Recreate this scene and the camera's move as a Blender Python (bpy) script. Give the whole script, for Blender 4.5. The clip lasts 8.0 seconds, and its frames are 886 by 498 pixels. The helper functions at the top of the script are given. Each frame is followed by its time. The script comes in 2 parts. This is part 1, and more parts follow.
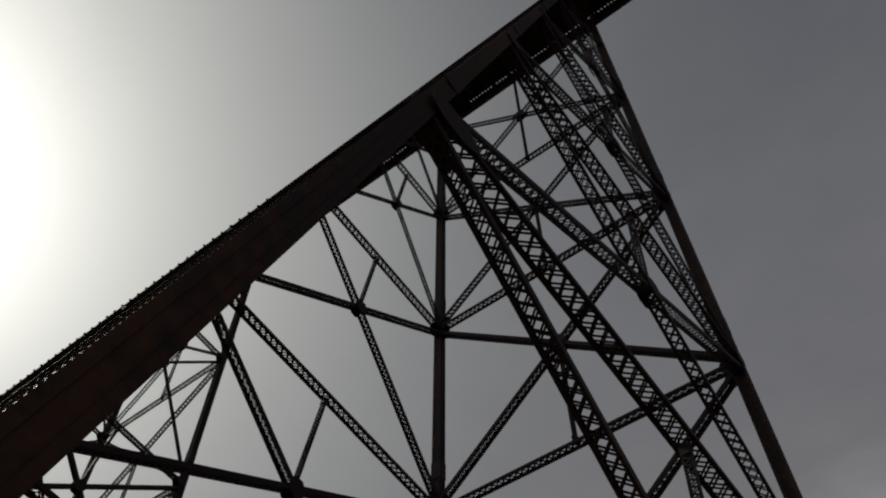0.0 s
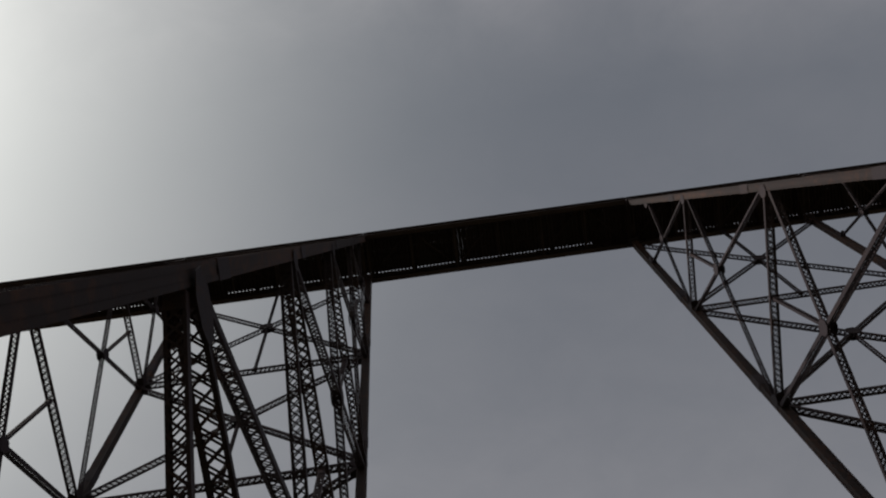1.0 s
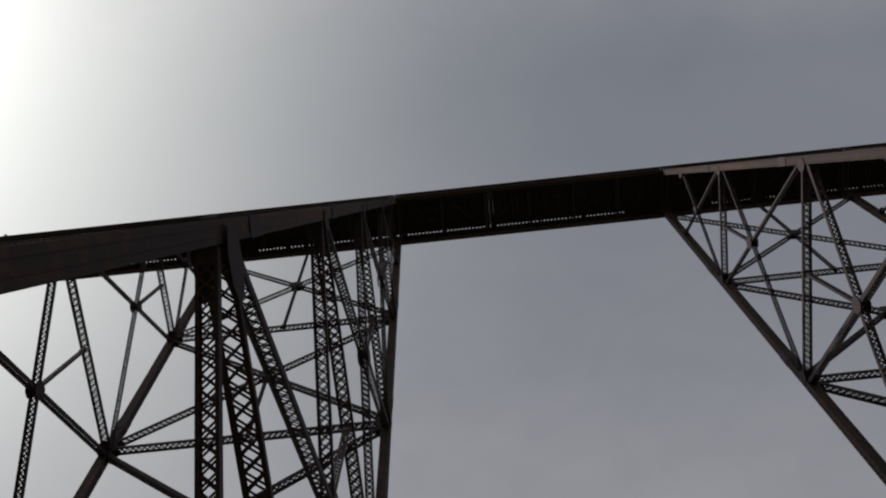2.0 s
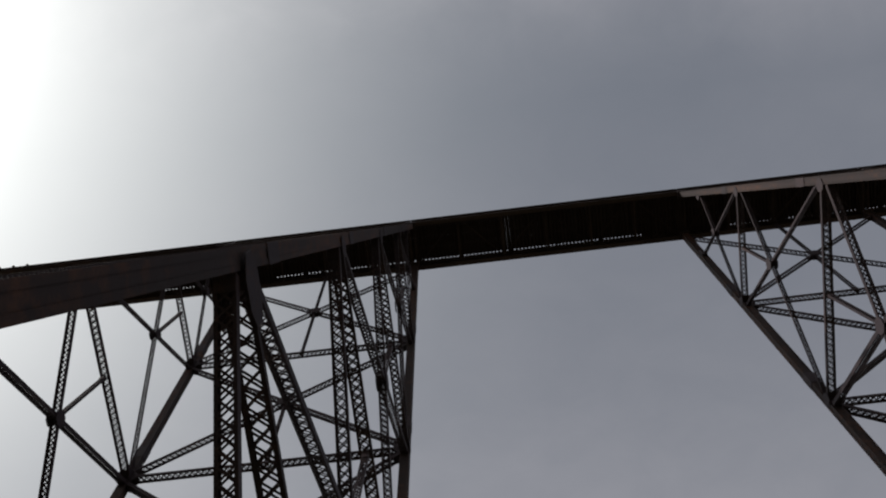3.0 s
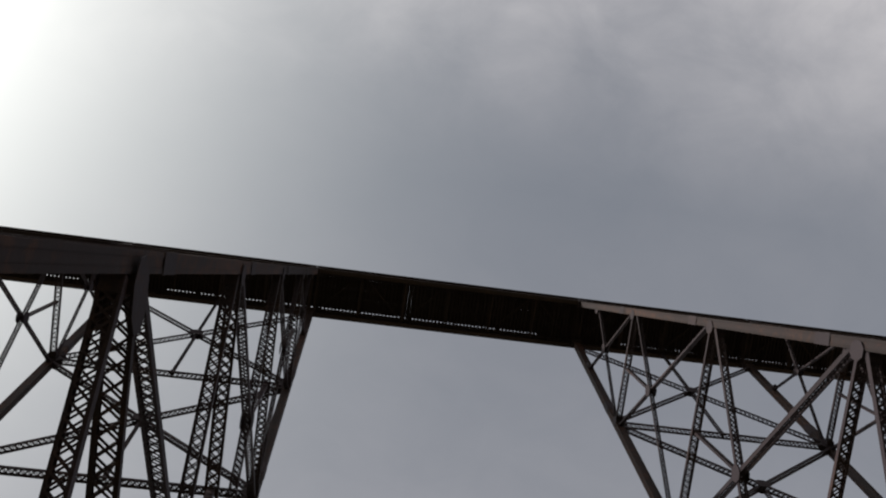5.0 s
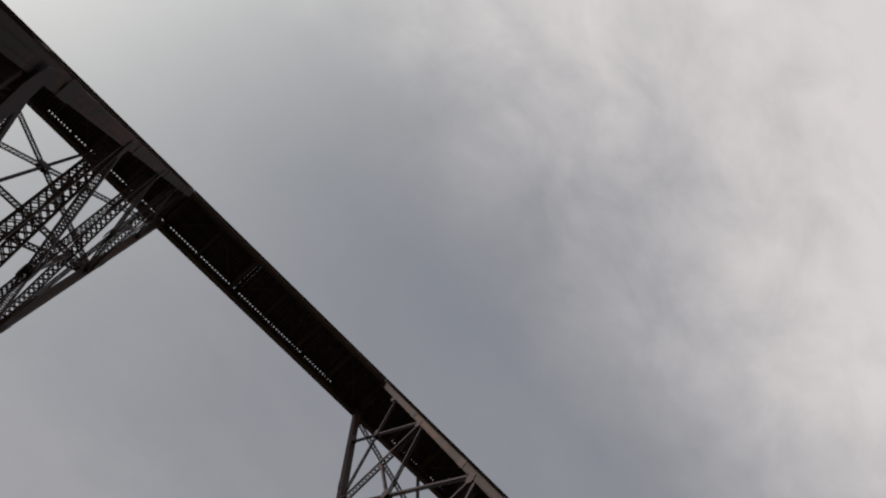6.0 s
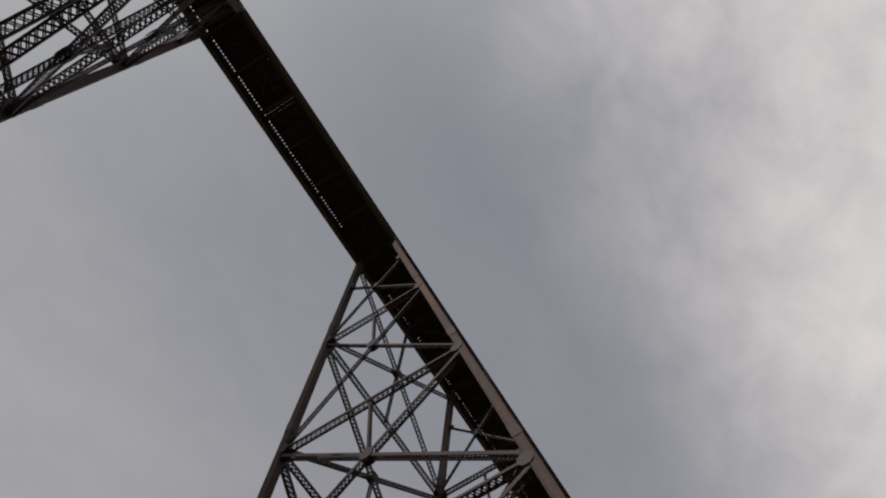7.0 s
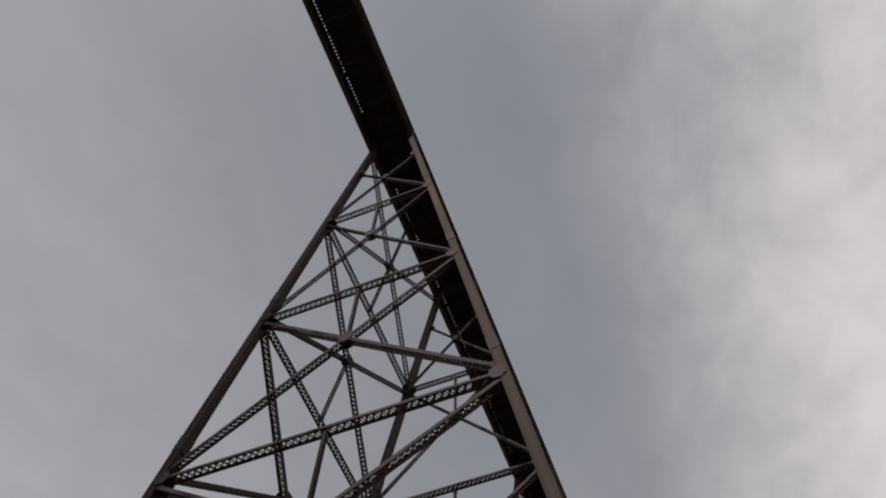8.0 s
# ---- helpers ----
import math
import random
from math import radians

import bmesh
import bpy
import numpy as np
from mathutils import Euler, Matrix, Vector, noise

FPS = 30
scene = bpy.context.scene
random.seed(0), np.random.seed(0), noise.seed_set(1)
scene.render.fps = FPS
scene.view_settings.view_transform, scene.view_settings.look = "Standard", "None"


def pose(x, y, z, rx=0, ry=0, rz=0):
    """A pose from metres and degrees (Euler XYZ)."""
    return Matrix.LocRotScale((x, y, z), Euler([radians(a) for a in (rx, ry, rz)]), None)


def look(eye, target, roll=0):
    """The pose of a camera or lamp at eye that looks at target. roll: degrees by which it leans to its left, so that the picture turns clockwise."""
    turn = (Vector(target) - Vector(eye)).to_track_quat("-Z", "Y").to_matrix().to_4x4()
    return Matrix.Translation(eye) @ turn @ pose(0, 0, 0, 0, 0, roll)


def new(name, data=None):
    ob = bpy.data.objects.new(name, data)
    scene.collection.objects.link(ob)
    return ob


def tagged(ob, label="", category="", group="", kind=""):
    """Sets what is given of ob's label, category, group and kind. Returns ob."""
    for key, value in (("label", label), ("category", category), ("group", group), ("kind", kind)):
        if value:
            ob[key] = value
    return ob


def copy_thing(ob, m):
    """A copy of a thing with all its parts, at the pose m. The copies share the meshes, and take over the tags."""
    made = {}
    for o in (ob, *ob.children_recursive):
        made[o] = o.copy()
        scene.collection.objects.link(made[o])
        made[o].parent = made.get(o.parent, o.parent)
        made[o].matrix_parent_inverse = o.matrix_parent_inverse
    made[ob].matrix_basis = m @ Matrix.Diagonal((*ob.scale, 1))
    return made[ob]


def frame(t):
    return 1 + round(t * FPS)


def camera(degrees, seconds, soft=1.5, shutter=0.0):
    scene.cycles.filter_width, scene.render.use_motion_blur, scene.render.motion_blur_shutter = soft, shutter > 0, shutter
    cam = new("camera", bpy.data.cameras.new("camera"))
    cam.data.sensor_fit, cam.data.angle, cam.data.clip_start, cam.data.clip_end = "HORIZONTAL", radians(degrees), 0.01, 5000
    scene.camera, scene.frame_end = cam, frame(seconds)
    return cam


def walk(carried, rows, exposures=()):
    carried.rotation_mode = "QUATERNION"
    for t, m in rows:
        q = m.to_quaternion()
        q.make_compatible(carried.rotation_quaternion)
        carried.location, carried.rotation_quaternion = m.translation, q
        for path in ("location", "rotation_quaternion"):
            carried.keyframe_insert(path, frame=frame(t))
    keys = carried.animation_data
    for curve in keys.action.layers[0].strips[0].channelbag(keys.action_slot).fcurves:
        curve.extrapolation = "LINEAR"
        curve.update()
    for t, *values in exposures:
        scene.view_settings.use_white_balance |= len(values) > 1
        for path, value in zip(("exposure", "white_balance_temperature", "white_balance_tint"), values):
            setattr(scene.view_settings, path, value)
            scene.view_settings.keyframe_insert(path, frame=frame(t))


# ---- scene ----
# ---- camera and path ----
HB = 91.95           # underside of the girders above the ground
EYE = (6.09, -16.82, 1.6)
ROWS = [            # seconds, turn about x, y, z
    (0.0, 152.66, -5.69, 37.49),
    (0.3, 151.63, -3.60, 27.84),
    (0.5, 158.85, 0.80, 20.52),
    (0.8, 166.98, 2.26, 10.95),
    (1.0, 169.64, 3.02, 7.40),
    (1.2, 168.05, 1.11, 7.21),
    (1.5, 165.80, 1.76, 7.47),
    (1.7, 166.34, 1.24, 5.32),
    (2.8, 168.26, -0.53, 8.84),
    (3.0, 168.81, -0.41, 6.88),
    (3.5, 165.95, -0.06, 3.57),
    (4.0, 164.79, -0.10, 2.79),
    (4.5, 165.26, 0.60, -1.82),
    (4.7, 168.39, 1.42, -3.17),
    (5.8, 173.26, 8.85, -37.05),
    (6.0, 172.44, 7.77, -46.67),
    (6.5, 167.03, 5.22, -56.75),
    (7.0, 162.21, 3.57, -58.55),
    (7.5, 160.56, 2.53, -67.24),
    (8.0, 155.27, -0.85, -68.76),
]
EXPOSURES = [
    (0.0, -1.33, 6450, 10), (0.5, -1.32, 6300, 9), (0.8, -0.9, 6350, 9), (1.0, -0.63, 6350, 10), (1.5, -0.28, 6450, 10), (3.0, -0.3, 6250, 11), (3.5, -0.2, 6300, 10),
    (4.5, -0.1, 6300, 10), (6.0, 0.05, 6600, 10), (8.0, 0.02, 6600, 11)]
GLOW = (1.27, 0.85, 1.9)
LEAN = (1.6, 0.55, 2.2)
CLOUD = 1.15
SUN_POWER = 5.0
SKY_STOPS = [(0.0, (0.170, 0.191, 0.220, 1)), (0.45, (0.234, 0.240, 0.268, 1)), (1.0, (0.725, 0.69, 0.68, 1))]

cam = camera(56.51, 8.0, soft=2.1)
walk(cam, [(t, pose(*EYE, rx, ry, rz)) for t, rx, ry, rz in ROWS], EXPOSURES)

# ---- sky, sun ----
SUN = Vector((-0.715, -0.16, 0.68)).normalized()


class Nodes:
    """Short way to write node trees."""

    def __init__(self, tree):
        self.tree = tree
        tree.nodes.clear()

    def add(self, kind, **inputs):
        node = self.tree.nodes.new(kind)
        for key, value in inputs.items():
            slot = node.inputs[int(key[1:])] if key[0] == "i" and key[1:].isdigit() else node.inputs[key.replace("_", " ")]
            if isinstance(value, bpy.types.NodeSocket):
                self.tree.links.new(value, slot)
            else:
                slot.default_value = value
        return node

    def math(self, op, a, b=0.0, clamp=False):
        node = self.add("ShaderNodeMath", i0=a, i1=b)
        node.operation, node.use_clamp = op, clamp
        return node.outputs[0]

    def mix(self, fac, a, b):
        node = self.tree.nodes.new("ShaderNodeMix")
        node.data_type = "RGBA"
        for slot, value in ((0, fac), (6, a), (7, b)):
            if isinstance(value, bpy.types.NodeSocket):
                self.tree.links.new(value, node.inputs[slot])
            else:
                node.inputs[slot].default_value = value
        return node.outputs[2]

    def ramp(self, fac, stops):
        node = self.add("ShaderNodeValToRGB", Fac=fac)
        node.color_ramp.interpolation = "B_SPLINE" if len(stops) > 2 else "LINEAR"
        while len(node.color_ramp.elements) < len(stops):
            node.color_ramp.elements.new(0.5)
        for e, (place, colour) in zip(node.color_ramp.elements, stops):
            e.position, e.color = place, colour
        return node.outputs[0]

    def noise(self, vector, scale, detail=4.0, rough=0.55, warp=0.0):
        return self.add("ShaderNodeTexNoise", Vector=vector, Scale=scale, Detail=detail, Roughness=rough, Distortion=warp).outputs[0]


def grey(v, a=1.0):
    return (v, v, v, a)


def overcast_sky():
    world = bpy.data.worlds.new("overcast_sky")
    scene.world = world
    world.use_nodes = True
    n = Nodes(world.node_tree)
    way = n.add("ShaderNodeTexCoord").outputs["Generated"]
    # thin cloud in front of the sun: a wide bright aureole
    dot = n.add("ShaderNodeVectorMath", i0=way, i1=tuple(SUN))
    dot.operation = "DOT_PRODUCT"
    near = n.math("MAXIMUM", dot.outputs["Value"], 0.0)
    wide = n.math("MULTIPLY", n.math("POWER", near, 7.0), GLOW[0])
    mid = n.math("MULTIPLY", n.math("POWER", near, 22.0), GLOW[1])
    core = n.math("MULTIPLY", n.math("POWER", near, 60.0), GLOW[2])
    glow = n.math("ADD", n.math("ADD", wide, mid), core)
    # cloud layer, flat overhead
    parts = n.add("ShaderNodeSeparateXYZ", Vector=way)
    up = n.math("MAXIMUM", parts.outputs[2], 0.08)
    flat = n.add("ShaderNodeCombineXYZ", X=n.math("DIVIDE", parts.outputs[0], up), Y=n.math("DIVIDE", parts.outputs[1], up), Z=0.0).outputs[0]
    turned = n.add("ShaderNodeMapping", Vector=flat, Rotation=(0, 0, radians(-35)), Scale=(1.0, 1.35, 1.0), Location=(0.31, 0.12, 0)).outputs[0]
    big = n.noise(turned, 2.3, 5.0, 0.5, 0.2)
    fine = n.noise(turned, 8.0, 7.0, 0.6, 0.35)
    veil = n.math("ADD", n.math("MULTIPLY", big, 0.55), n.math("MULTIPLY", fine, 0.45))
    # the cloud thins towards +x and -y
    south = n.math("MAXIMUM", n.math("SUBTRACT", n.math("MULTIPLY", parts.outputs[1], -1.0), -0.03), 0.0)
    north = n.math("MAXIMUM", parts.outputs[1], 0.0)
    lean = n.math("ADD", n.math("MULTIPLY", south, LEAN[0]), n.math("MULTIPLY", north, LEAN[1]))
    east = n.math("MULTIPLY", n.math("MAXIMUM", n.math("SUBTRACT", parts.outputs[0], 0.29), 0.0), n.math("MAXIMUM", n.math("SUBTRACT", 0.2, parts.outputs[1]), 0.0))
    bank = n.math("MULTIPLY", n.math("MAXIMUM", n.math("SUBTRACT", parts.outputs[1], 0.685), 0.0), n.math("MULTIPLY", fine, 9.0))
    lean = n.math("ADD", n.math("ADD", lean, bank), n.math("MULTIPLY", east, LEAN[2]))
    bright = n.math("ADD", n.math("MULTIPLY", n.math("SUBTRACT", veil, 0.5), n.math("MULTIPLY", n.math("ADD", n.math("MULTIPLY", south, 3.0), 0.24, True), CLOUD)), n.math("ADD", lean, 0.2), True)
    cloud = n.ramp(bright, SKY_STOPS)
    scaled = n.add("ShaderNodeVectorMath", i0=(1.0, 0.99, 0.89))
    scaled.operation = "SCALE"
    n.tree.links.new(glow, scaled.inputs["Scale"])
    total = n.add("ShaderNodeVectorMath", i0=cloud, i1=scaled.outputs[0])
    total.operation = "ADD"
    sky = n.add("ShaderNodeTexSky")
    sky.sky_type, sky.sun_disc = "NISHITA", False
    sky.sun_elevation, sky.sun_rotation = math.asin(SUN.z), math.atan2(SUN.x, SUN.y)
    blue = n.add("ShaderNodeBackground", Color=sky.outputs[0], Strength=0.006)
    over = n.add("ShaderNodeBackground", Color=total.outputs[0], Strength=1.0)
    both = n.add("ShaderNodeAddShader", i0=blue.outputs[0], i1=over.outputs[0])
    n.add("ShaderNodeOutputWorld", Surface=both.outputs[0])


overcast_sky()
sun = new("sun", bpy.data.lights.new("sun", "SUN"))
sun.data.energy, sun.data.angle, sun.data.color = SUN_POWER, radians(1.0), (1.0, 0.89, 0.78)
sun.matrix_world = look(SUN * 200, (0, 0, 0))

# ---- materials ----


def surface(name, dark, light, rust, rough, scale, bump=0.02, rusty=0.5):
    """A worn surface: two base tones, patches of a third, fine grain and relief."""
    mat = bpy.data.materials.new(name)
    mat.use_nodes = True
    n = Nodes(mat.node_tree)
    place = n.add("ShaderNodeTexCoord").outputs["Object"]
    streak = n.add("ShaderNodeMapping", Vector=place, Scale=(1.0, 1.0, 0.25)).outputs[0]
    broad = n.noise(streak, scale, 4.0, 0.6, 0.4)
    fine = n.noise(place, scale * 14, 6.0, 0.65)
    tone = n.mix(broad, (*dark, 1), (*light, 1))
    patch = n.ramp(n.math("ADD", n.math("MULTIPLY", broad, 0.55), n.math("MULTIPLY", fine, 0.45)), [(0.62 - 0.2 * rusty, grey(0)), (0.75, grey(1))])
    own = n.add("ShaderNodeObjectInfo").outputs["Random"]
    tint = n.mix(patch, tone, (*rust, 1))
    value = n.math("ADD", 0.8, n.math("MULTIPLY", own, 0.4))
    colour = n.add("ShaderNodeHueSaturation", Value=value, Color=tint).outputs[0]
    relief = n.add("ShaderNodeBump", Height=fine, Strength=0.35, Distance=bump).outputs[0]
    wear = n.math("ADD", rough - 0.1, n.math("MULTIPLY", fine, 0.2))
    shader = n.add("ShaderNodeBsdfPrincipled", Base_Color=colour, Roughness=wear, Normal=relief, Specular_IOR_Level=0.07)
    n.add("ShaderNodeOutputMaterial", Surface=shader.outputs[0])
    return mat


STEEL = surface("weathered_steel", (0.02, 0.016, 0.0205), (0.031, 0.0235, 0.028), (0.064, 0.037, 0.029), 0.62, 0.35)
LEG_STEEL = surface("rusting_leg_steel", (0.016, 0.0128, 0.0148), (0.029, 0.021, 0.0208), (0.095, 0.043, 0.025), 0.65, 0.16, rusty=0.62)
GIRDER_STEEL = surface("girder_steel", (0.022, 0.0172, 0.02), (0.033, 0.0248, 0.0268), (0.048, 0.031, 0.025), 0.7, 0.3)
TIMBER = surface("creosoted_timber", (0.0205, 0.0165, 0.0195), (0.032, 0.025, 0.027), (0.043, 0.033, 0.032), 0.85, 0.8)
CONCRETE = surface("weathered_concrete", (0.26, 0.25, 0.23), (0.36, 0.34, 0.31), (0.2, 0.18, 0.15), 0.9, 0.6)
GRASS = surface("dry_river_flat_grass", (0.075, 0.072, 0.042), (0.115, 0.1, 0.062), (0.15, 0.126, 0.085), 0.95, 0.05, 0.05)

# ---- mesh helpers ----


class Solid:
    """Collects boxes and plates and turns them into one mesh."""

    def __init__(self):
        self.verts, self.faces = [], []

    def box(self, centre, a, b, c, la, lb, lc):
        """A box round centre along the unit axes a, b, c with those full lengths."""
        k = len(self.verts)
        for i in (-1, 1):
            for j in (-1, 1):
                for l in (-1, 1):
                    self.verts.append(centre + a * (i * la / 2) + b * (j * lb / 2) + c * (l * lc / 2))
        for f in ((0, 1, 3, 2), (4, 6, 7, 5), (0, 4, 5, 1), (2, 3, 7, 6), (0, 2, 6, 4), (1, 5, 7, 3)):
            self.faces.append([k + i for i in f])

    def bar(self, p, q, c, lb, lc):
        """A box from p to q, lc thick along c and lb wide."""
        a = (q - p).normalized()
        c = (c - a * c.dot(a)).normalized()
        self.box((p + q) / 2, a, c.cross(a), c, (q - p).length, lb, lc)

    def plate(self, centre, a, b, shape, thick):
        """A flat polygon of points (along a, along b), with thickness."""
        n, k, m = a.cross(b), len(self.verts), len(shape)
        for s in (-0.5, 0.5):
            for u, v in shape:
                self.verts.append(centre + a * u + b * v + n * (s * thick))
        self.faces.append([k + i for i in reversed(range(m))])
        self.faces.append([k + m + i for i in range(m)])
        for i in range(m):
            j = (i + 1) % m
            self.faces.append([k + i, k + j, k + m + j, k + m + i])

    def mesh(self, name, mat):
        data = bpy.data.meshes.new(name)
        data.from_pydata([tuple(v) for v in self.verts], [], self.faces)
        data.materials.append(mat)
        data.update()
        return data


def part(name, solid, mat, parent, label=""):
    ob = new(name, solid.mesh(name, mat))
    ob.parent = parent
    return tagged(ob, label) if label else ob


X, Y, Z = Vector((1, 0, 0)), Vector((0, 1, 0)), Vector((0, 0, 1))


def channel(p, q, n, s, wide, deep, side, flange):
    """One rolled channel from p to q: web outside, flanges turned inwards."""
    t, o, i = 0.022, side * wide / 2, side * (wide / 2 - flange)
    w = side * (wide / 2 - 0.022)
    h = deep / 2
    outline = [(o, -h), (o, h), (i, h), (i, h - t), (w, h - t), (w, -h + t), (i, -h + t), (i, -h)]
    c = Solid()
    for end in (p, q):
        c.verts += [end + n * u + s * v for u, v in outline]
    m = len(outline)
    for k in range(m):
        j = (k + 1) % m
        c.faces.append([k, j, m + j, m + k])
    for k in (0, m):
        c.faces += [[k, k + 1, k + 4, k + 5], [k + 1, k + 2, k + 3, k + 4], [k, k + 5, k + 6, k + 7]]
    return c


def laced_member(name, p, q, normal, wide, deep, parent, trim=0.0, rail=0.17, crossed=False):
    """A built-up strut from p to q: two channels side by side across normal, joined by lacing bars on both open sides, zigzag or crossed."""
    a = (q - p).normalized()
    p, q = p + a * trim, q - a * trim
    n = (normal - a * normal.dot(a)).normalized()
    s = n.cross(a)
    length = (q - p).length
    flange = wide * rail
    member = part(name, channel(p, q, n, s, wide, deep, -1, flange), STEEL, parent)
    part("channel", channel(p, q, n, s, wide, deep, 1, flange), STEEL, member)
    lace = Solid()
    half = wide / 2 - flange * 0.6
    count = max(3, round(length / (half * (1.7 if crossed else 1.1))))
    step = length / count
    for edge in (-1, 1):
        lift = s * edge * (deep / 2 + 0.009)
        for i in range(count):
            sign = edge if i % 2 else -edge
            for way in ((1, -1) if crossed else (1,)):
                over = lift + s * (0.009 * edge * (1 - way))
                lace.bar(p + a * (i * step) - n * half * sign * way + over, p + a * ((i + 1) * step) + n * half * sign * way + over, s, 0.075 if wide > 0.6 else 0.06, 0.014)
        for end in (p + a * 0.25, q - a * 0.25):
            lace.box(end + s * edge * (deep / 2 + 0.044), a, n, s, 0.5, wide, 0.014)
    tagged(part("lacing", lace, STEEL, member), kind="stuff")
    return member


OCTAGON = [(math.cos(radians(22.5 + 45 * i)) * 1.08, math.sin(radians(22.5 + 45 * i)) * 1.08) for i in range(8)]


def gusset(p, a, b, size_a, size_b, apart, parent):
    """A pair of plates at a joint in the plane of a and b."""
    n = a.cross(b)
    for side in (-1, 1):
        g = Solid()
        g.plate(p + n * side * apart / 2, a, b, [(u * size_a, v * size_b) for u, v in OCTAGON], 0.022)
        part("gusset_plate", g, STEEL, parent)


def tube(p, q, b, c, lb, lc, wall):
    """A hollow box section from p to q."""
    t = Solid()
    for end in (p, q):
        for w in (0, wall):
            for i, j in ((-1, -1), (1, -1), (1, 1), (-1, 1)):
                t.verts.append(end + b * i * (lb / 2 - w) + c * j * (lc / 2 - w))
    for k in range(4):
        j = (k + 1) % 4
        t.faces += [[k, j, 8 + j, 8 + k], [4 + k, 12 + k, 12 + j, 4 + j], [k, 4 + k, 4 + j, j], [8 + k, 8 + j, 12 + j, 12 + k]]
    return t


# ---- the trestle towers ----
SHORT, LONG = 20.17, 30.12     # girder spans over a tower and between towers
PITCH = SHORT + LONG
HALF_TOP, BATTER = 2.275, 0.1580
LEVELS = [HB - d for d in (0.0, 18.82, 35.63, 52.88, 69.61, 88.77)]
LEG, LEG_ACROSS = 0.67, 0.6
LIFT = 0.48                    # the diagonals' feet above the struts
OFFSET = 0.135                  # the towers stand a little off the centre of the deck


def half_width(z):
    return HALF_TOP + BATTER * (HB - z)


def leg(x, side, parent):
    """A battered box column with corner angles, splices, cap and base."""
    top, foot = Vector((x, side * half_width(HB - 0.35), HB - 0.35)), Vector((x, side * half_width(1.7), 1.7))
    a = (top - foot).normalized()
    b = a.cross(X).normalized()
    column = part("leg", tube(foot, top, X, b, LEG - 0.05, LEG_ACROSS - 0.05, 0.03), LEG_STEEL, parent, "battered riveted steel box column")
    for k in (-1, 1):
        for j in (-1, 1):
            h, g = LEG / 2, LEG_ACROSS / 2
            outline = [(h, g), (h - 0.16, g), (h - 0.16, g - 0.022), (h - 0.022, g - 0.022), (h - 0.022, g - 0.16), (h, g - 0.16)]
            ang = Solid()
            for end in (foot, top):
                ang.verts += [end + X * k * u + b * j * v for u, v in outline]
            for i in range(6):
                ang.faces.append([i, (i + 1) % 6, 6 + (i + 1) % 6, 6 + i])
            ang.faces += [[0, 1, 2, 3], [0, 3, 4, 5], [6, 7, 8, 9], [6, 9, 10, 11]]
            part("corner_angle", ang, LEG_STEEL, column)
    for z in [l + 3.2 for l in LEVELS[1:5]]:
        c = Vector((x, side * half_width(z), z))
        part("splice_plate", tube(c - a * 0.7, c + a * 0.7, X, b, LEG + 0.05, LEG_ACROSS + 0.05, 0.024), STEEL, column)
    # rivet heads stand out along the lower length
    heads = Solid()
    for i in range(int(24 / 0.13)):
        c = foot + a * (0.4 + 0.13 * i)
        for k in (-1, 1):
            o, u = b * side * (LEG_ACROSS / 2) + X * k * (LEG / 2 - 0.07), b * side
            m = len(heads.verts)
            heads.verts += [c + o + (a * math.cos(t) + X * math.sin(t)) * 0.036 for t in (0.0, 1.05, 2.09, 3.14, 4.19, 5.24)]
            heads.verts += [c + o + u * 0.034 + (a * math.cos(t) + X * math.sin(t)) * 0.017 for t in (0.0, 1.05, 2.09, 3.14, 4.19, 5.24)]
            heads.faces += [[m + q, m + (q + 1) % 6, m + 6 + (q + 1) % 6, m + 6 + q] for q in range(6)] + [[m + 6 + q for q in range(6)]]
    tagged(part("riveting", heads, STEEL, column), kind="stuff")
    cap = Solid()
    cap.box(Vector((x, side * HALF_TOP, HB - 0.2)), X, Y, Z, 1.0, 0.95, 0.36)
    part("cap_plate", cap, STEEL, column)
    base = Solid()
    base.box(Vector((x, side * half_width(1.6), 1.6)), X, Y, Z, 1.3, 1.3, 0.26)
    part("base_plate", base, STEEL, column)
    return column


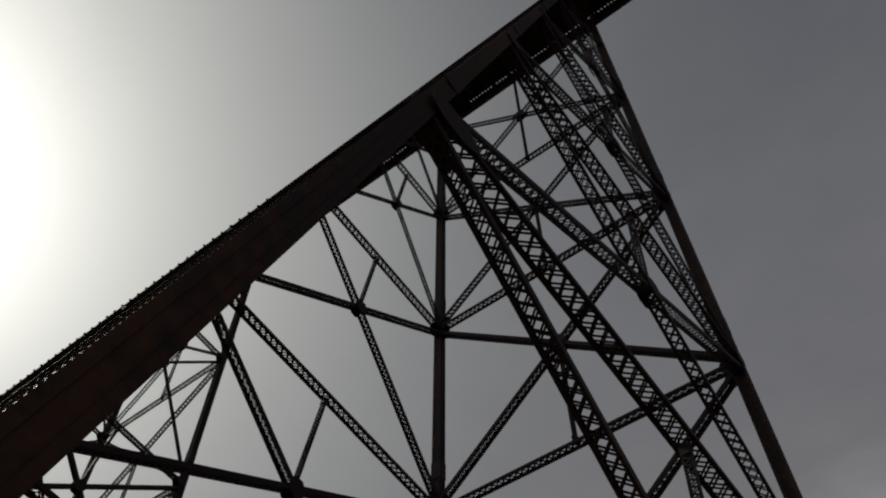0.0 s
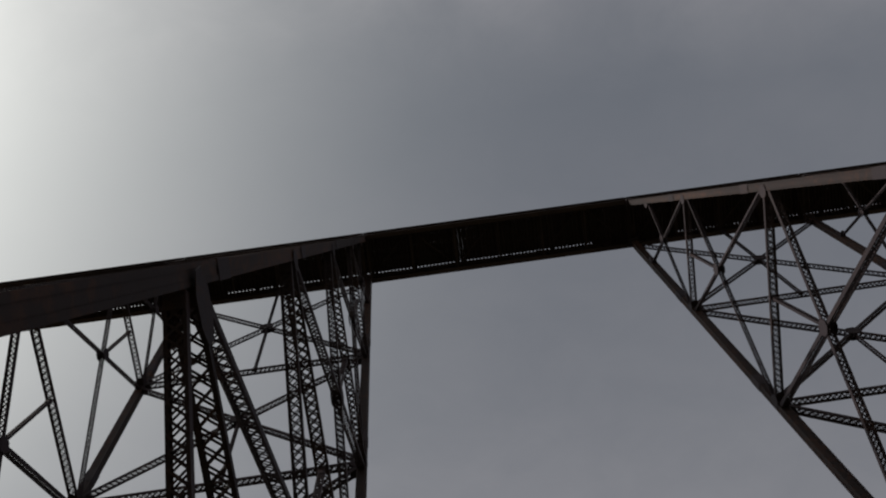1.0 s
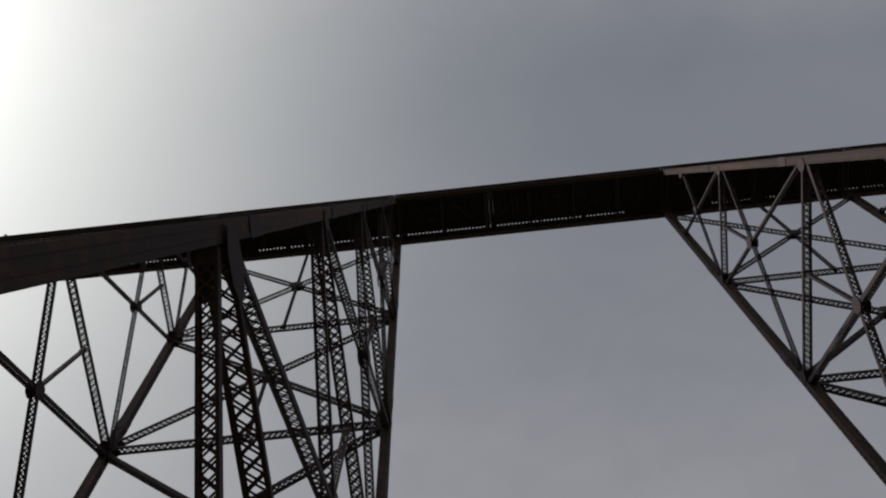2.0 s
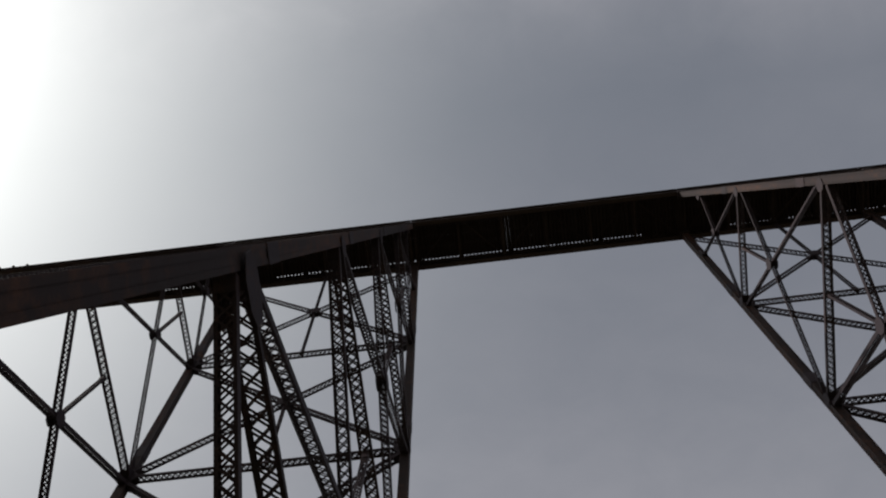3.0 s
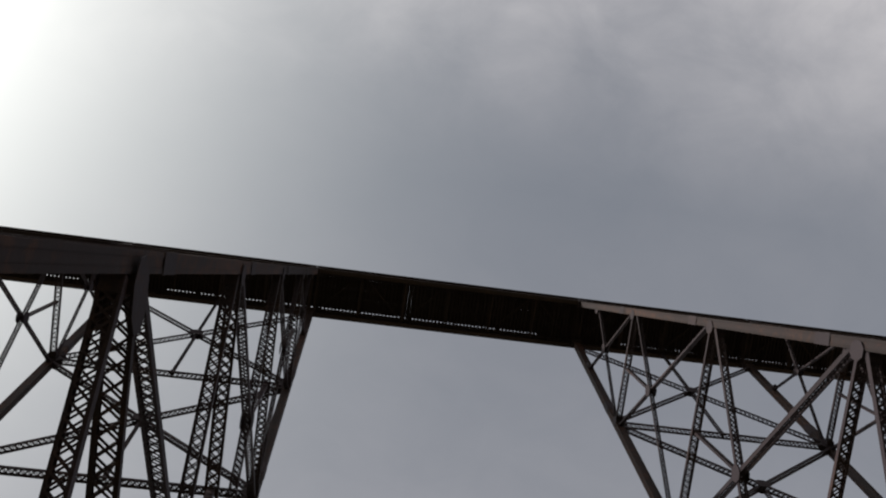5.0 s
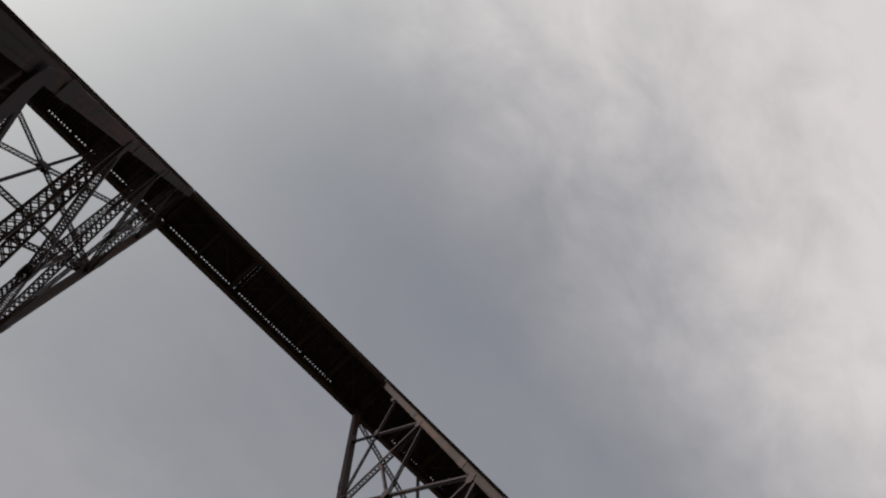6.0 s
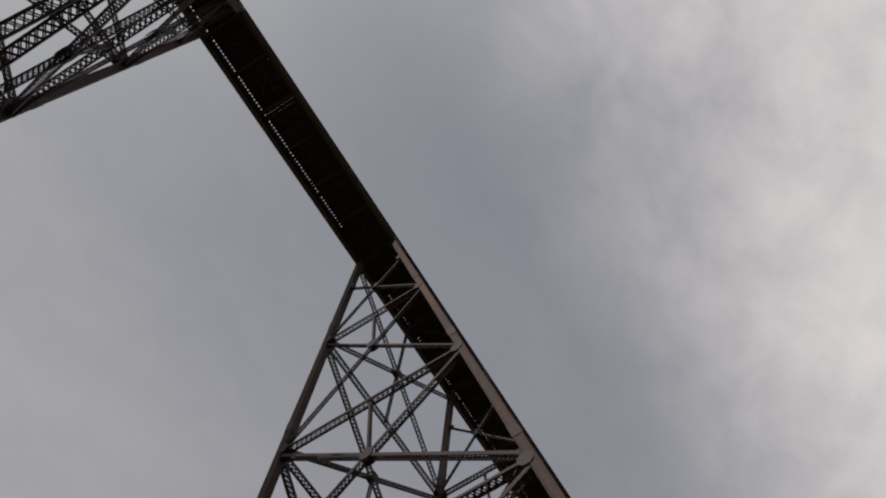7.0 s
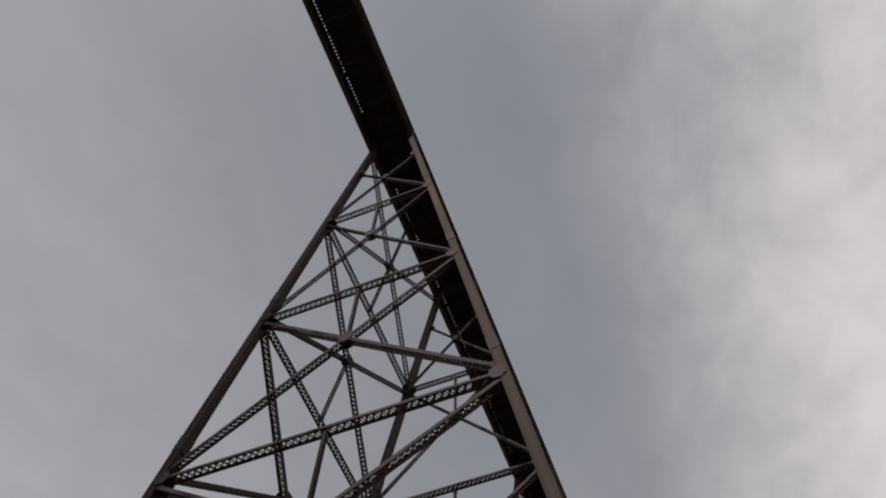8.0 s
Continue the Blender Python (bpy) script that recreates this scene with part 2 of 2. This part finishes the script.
def tower():
    root = tagged(new("trestle_tower"), "tall riveted steel trestle tower of laced members, dark brown", "trestle tower", "trestle towers under the viaduct")
    bents = (-SHORT, 0.0)
    columns = {(x, s): leg(x, s, root) for x in bents for s in (-1, 1)}
    inset = LEG * 0.45
    for k in range(1, 6):
        z = LEVELS[k]
        h = half_width(z)
        wide = (0, 0.58, 0.62, 0.66, 0.8, 0.8)[k]
        # struts across the bridge
        for x in bents:
            laced_member("cross_strut", Vector((x, -h + inset, z)), Vector((x, h - inset, z)), X, wide, 0.22, root, crossed=True)
            for s in (-1, 1):
                reach, tall = (0.4 + 0.03 * k, 0.42 + 0.04 * k) if k < 4 else (1.0, 0.62)
                gusset(Vector((x, s * (h - reach + 0.15), z)), Y, Z, reach, tall, wide + 0.12, columns[x, s])
        # struts along the bridge, in the battered faces
        for s in (-1, 1):
            face = Vector((0, s, BATTER)).normalized()
            rise = face.cross(X)
            laced_member("long_strut", Vector((bents[0] + inset, s * h, z)), Vector((bents[1] - inset, s * h, z)), face, wide, 0.22, root, crossed=True)
            for x in bents:
                gusset(Vector((x + (0.22 + 0.03 * k) * (1 if x < -1 else -1), s * h, z)), X, rise, 0.45 + 0.02 * k, 0.5 + 0.03 * k, LEG_ACROSS - 0.02, columns[x, s])
    for k in range(5):
        z0, z1 = LEVELS[k], LEVELS[k + 1]
        start = z0 - (1.10 if k == 0 else 0.42)
        h1 = half_width(z1)
        thick = (0.44, 0.5, 0.56, 0.58, 0.58)[k]      # the diagonals along the bridge
        slim = (0.27, 0.34, 0.5, 0.58, 0.58)[k]       # those across it
        deep = (0.2, 0.22, 0.28, 0.28, 0.28)[k]
        rise_from = start if k else z0 - 6.9      # the top pair meets the legs well below the cap
        hc = half_width(rise_from)
        for x in bents:
            for s in (-1, 1):
                laced_member("cross_diagonal", Vector((x, s * hc, rise_from)), Vector((x, -s * h1, z1 + LIFT)), X, slim, deep if k > 1 else 0.16, root, trim=0.4, crossed=k > 0)
            zc = rise_from + (z1 + LIFT - rise_from) * hc / (hc + h1)
            centre = Vector((x, 0, zc))
            if k == 0:
                for s in (-1, 1):
                    gusset(Vector((x, s * (hc - 0.3), rise_from)), Y, Z, 0.42, 0.5, thick + 0.08, columns[x, s])
            gusset(centre, Y, Z, 0.46 + 0.03 * k, 0.48 + 0.03 * k, thick + 0.08, root)
            if k:
                laced_member("cross_hanger", Vector((x, 0, z0 - 0.2)), centre, X, 0.34, 0.18, root)
        for s in (-1, 1):
            face = Vector((0, s, BATTER)).normalized()
            rise = face.cross(X)
            lo, hi = z1 + LIFT, start
            ends = [[Vector((x, s * half_width(z), z)) for z in (hi, lo)] for x in bents]
            laced_member("long_diagonal", ends[0][0], ends[1][1], face, thick + 0.06, deep, root, trim=0.4, crossed=k > 0)
            laced_member("long_diagonal", ends[1][0], ends[0][1], face, thick + 0.06, deep, root, trim=0.4, crossed=k > 0)
            zc = (hi + lo) / 2
            centre = Vector((-SHORT / 2, s * half_width(zc), zc))
            gusset(centre, X, rise, 0.68, 0.52, thick + 0.14, root)
            foot = Vector((-SHORT / 2, s * half_width(z1), z1 + 0.2))
            laced_member("long_hanger", centre, foot, face, 0.36, 0.18, root)
            if k == 0:
                laced_member("long_hanger", Vector((-SHORT / 2, s * half_width(HB), HB - 0.05)), centre, face, 0.36, 0.18, root)
    return root


first = tower()
first.location.y = OFFSET
TOWERS = (-3, -2, -1, 1, 2)
for k in TOWERS:
    copy_thing(first, Matrix.Translation((k * PITCH, OFFSET, 0)))


def pedestal():
    """A concrete footing with sloping sides and a chamfered cap."""
    bm = bmesh.new()
    bmesh.ops.create_cube(bm, size=1.0)
    for v in bm.verts:
        w = 2.4 if v.co.z > 0 else 3.2
        v.co = Vector((v.co.x * w, v.co.y * w, (v.co.z + 0.5) * 1.75 - 0.28))
    bmesh.ops.bevel(bm, geom=bm.edges[:], offset=0.08, segments=2, affect="EDGES")
    data = bpy.data.meshes.new("pedestal")
    bm.to_mesh(data)
    data.materials.append(CONCRETE)
    return tagged(new("pedestal", data), "weathered concrete footing under a steel tower leg", "pedestal", "tower footings")


footing = pedestal()
spots = [(k * PITCH + x, OFFSET + s * half_width(1.6)) for k in (0, *TOWERS) for x in (-SHORT, 0) for s in (-1, 1)]
footing.location = (*spots[0], 0)
for x, y in spots[1:]:
    copy_thing(footing, Matrix.Translation((x, y, 0)))

# ---- girders and deck ----
DEEP = 1.95
GIRDER_LINES = (-2.28, 2.72)
GIRDER_TOP = HB + DEEP


def girder(length, y, parent):
    """A riveted plate girder: web, flanges with cover plates, stiffeners."""
    web = Solid()
    mid = Vector((length / 2, y, HB + DEEP / 2))
    web.box(mid, X, Y, Z, length - 0.08, 0.03, DEEP - 0.1)
    body = part("web", web, GIRDER_STEEL, parent)
    for z, name, out in ((HB + 0.03, "bottom_flange", -1), (GIRDER_TOP - 0.03, "top_flange", 1)):
        fl = Solid()
        fl.box(Vector((length / 2, y, z)), X, Y, Z, length - 0.08, 0.5, 0.06)
        flange = part(name, fl, GIRDER_STEEL, parent)
        cover = Solid()
        cover.box(Vector((length / 2, y, z + out * 0.043)), X, Y, Z, length * 0.7, 0.44, 0.025)
        part("cover_plate", cover, GIRDER_STEEL, flange)
    count = max(4, round(length / 1.6))
    for i in range(count + 1):
        x = 0.12 + (length - 0.24) * i / count
        for k in ((1,) if y < 0 else (-1,)):
            st = Solid()
            st.box(Vector((x, y + k * 0.12, HB + DEEP / 2)), X, Y, Z, 0.09 if i % count == 0 else 0.03, 0.2, DEEP - 0.13)
            part("stiffener", st, GIRDER_STEEL, body)


def span(length, name, label):
    root = tagged(new(name), label, "girder span", "girder spans of the viaduct")
    for y in GIRDER_LINES:
        girder(length, y, root)
    panels = round(length / 5.0)
    for i in range(panels + 1):
        x = 0.3 + (length - 0.6) * i / panels
        lo, hi = HB + 0.3, GIRDER_TOP - 0.3
        near, far = GIRDER_LINES[0] + 0.02, GIRDER_LINES[1] - 0.02
        frame_bars = [((x, near, lo), (x, far, lo)), ((x, near, hi), (x, far, hi)), ((x + 0.12, near, lo), (x + 0.12, far, hi)), ((x - 0.12, far, lo), (x - 0.12, near, hi))]
        for p, q in frame_bars:
            fr = Solid()
            fr.bar(Vector(p), Vector(q), X, 0.12, 0.1)
            part("cross_frame_bar", fr, GIRDER_STEEL, root)
        if i < panels:
            x1 = 0.3 + (length - 0.6) * (i + 1) / panels
            lat = Solid()
            y0, y1 = (near, far) if i % 2 else (far, near)
            lat.bar(Vector((x, y0, hi - 0.1)), Vector((x1, y1, hi - 0.1)), Z, 0.13, 0.1)
            part("lateral_brace", lat, GIRDER_STEEL, root)
    return root


short_span = span(SHORT, "tower_span", "dark riveted plate girder span over a trestle tower")
long_span = span(LONG, "open_span", "dark riveted plate girder span between two towers")
short_span.location.x = -SHORT
for k in range(-3, 3):
    if k:
        copy_thing(short_span, Matrix.Translation((k * PITCH - SHORT, 0, 0)))
        if k < 2:
            copy_thing(long_span, Matrix.Translation((k * PITCH, 0, 0)))
WEST, EAST = -3 * PITCH - SHORT, 2 * PITCH

deck = tagged(new("railway_deck"), "open timber tie deck laid over the viaduct girders", "bridge deck", kind="structure")
TIE_GAP, TIE_LOW, TIE_HIGH = 0.41, -2.25, 2.8
TIE_END = TIE_LOW - 0.16      # the tie ends run on past the edge timbers
TIE_Z = GIRDER_TOP + 0.04 + 0.13

# edge timbers along the walkway side
for i in range(int((EAST - WEST) / 6.15)):
    e = Solid()
    e.box(Vector((WEST + 6.15 * i + 3.07, TIE_LOW - 0.03, TIE_Z + 0.02)), X, Y, Z, 6.12, 0.09, 0.3)
    part("edge_timber", e, TIMBER, deck)

# boards that close the floor, but for a broken strip of gaps beside the far girder and a few open joints
JOINTS = [k * PITCH + o for k in (-3, -2, -1, 0, 1) for o in (-6.4, 10.6, 26.8)]
top = TIE_Z + 0.13 + 0.027


def floor_board(x0, x1, y0, y1):
    b = Solid()
    b.box(Vector(((x0 + x1) / 2, (y0 + y1) / 2, top)), X, Y, Z, x1 - x0, y1 - y0, 0.05)
    part("floor_board", b, TIMBER, deck)


for y0, y1 in ((TIE_LOW, -1.41), (-1.4, -0.31), (-0.3, 0.79), (0.8, 2.24), (2.38, TIE_HIGH)):
    inner = -1.5 < y0 < 1.5
    cuts = sorted(c + d for c in JOINTS for d in (-0.41, 0.0, 0.41)) if inner else [WEST + 14.0 * i for i in range(1, 20)]
    x = WEST
    for c in (*[c for c in cuts if WEST < c < EAST], EAST):
        gap = random.uniform(0.004, 0.011) if inner else 0.006
        end = c - gap / 2 if c != EAST else EAST
        floor_board(x, end, y0, y1)
        x = 2 * c - end

# short boards along the strip: closed over the towers' ends, laid with small openings elsewhere
x = WEST
while x < EAST - 6.0:
    local = (x + SHORT) % PITCH - SHORT
    if LONG - 6.0 < local:
        reach = PITCH - SHORT - local + 3.5
        floor_board(x, x + reach, 2.243, 2.377)
        x += reach
    elif local < -2.0 and not -18.5 < x < 0.0:
        reach = random.uniform(0.9, 2.6)
        floor_board(x, x + reach, 2.243, random.uniform(2.31, 2.377))
        x += reach + random.uniform(0.2, 1.3)
    else:
        reach = random.uniform(0.22, 0.5)
        floor_board(x, x + reach, 2.243, 2.377)
        x += reach + random.uniform(3.0, 5.2)

tie = Solid()
tie.box(Vector((0, (TIE_HIGH + TIE_END) / 2, 0)), X, Y, Z, 0.215, TIE_HIGH - TIE_END, 0.26)
tie_mesh = tie.mesh("tie", TIMBER)
total = int((EAST - WEST) / TIE_GAP)
rest = Solid()
for i in range(total):
    x = WEST + (i + 0.5) * TIE_GAP
    shift = random.uniform(-0.03, 0.03) - (0.26 if i % 4 == 0 and x < -44 else 0.0)     # west of the first tower every fourth tie runs out further
    if -52 < x < 70:
        t = new("tie", tie_mesh)
        t.parent = deck
        t.location = (x, shift, TIE_Z)
    else:
        rest.box(Vector((x, shift + (TIE_HIGH + TIE_END) / 2, TIE_Z)), X, Y, Z, 0.215, TIE_HIGH - TIE_END, 0.26)
tagged(part("far_ties", rest, TIMBER, deck), kind="stuff")

# ---- ground ----


def ground():
    bm = bmesh.new()
    bmesh.ops.create_grid(bm, x_segments=60, y_segments=60, size=1.0)
    for v in bm.verts:
        v.co.x, v.co.y = (math.copysign(abs(c) ** 2.2 * 2200, c) for c in (v.co.x, v.co.y))
        far = max(0.0, math.hypot(v.co.x, v.co.y) - 190) / 2000
        v.co.z = far * 25 * noise.noise(v.co * 0.004)
    data = bpy.data.meshes.new("ground")
    bm.to_mesh(data)
    data.materials.append(GRASS)
    return tagged(new("ground", data), "dry grass on the flat river bottom", "ground", kind="structure")


ground()
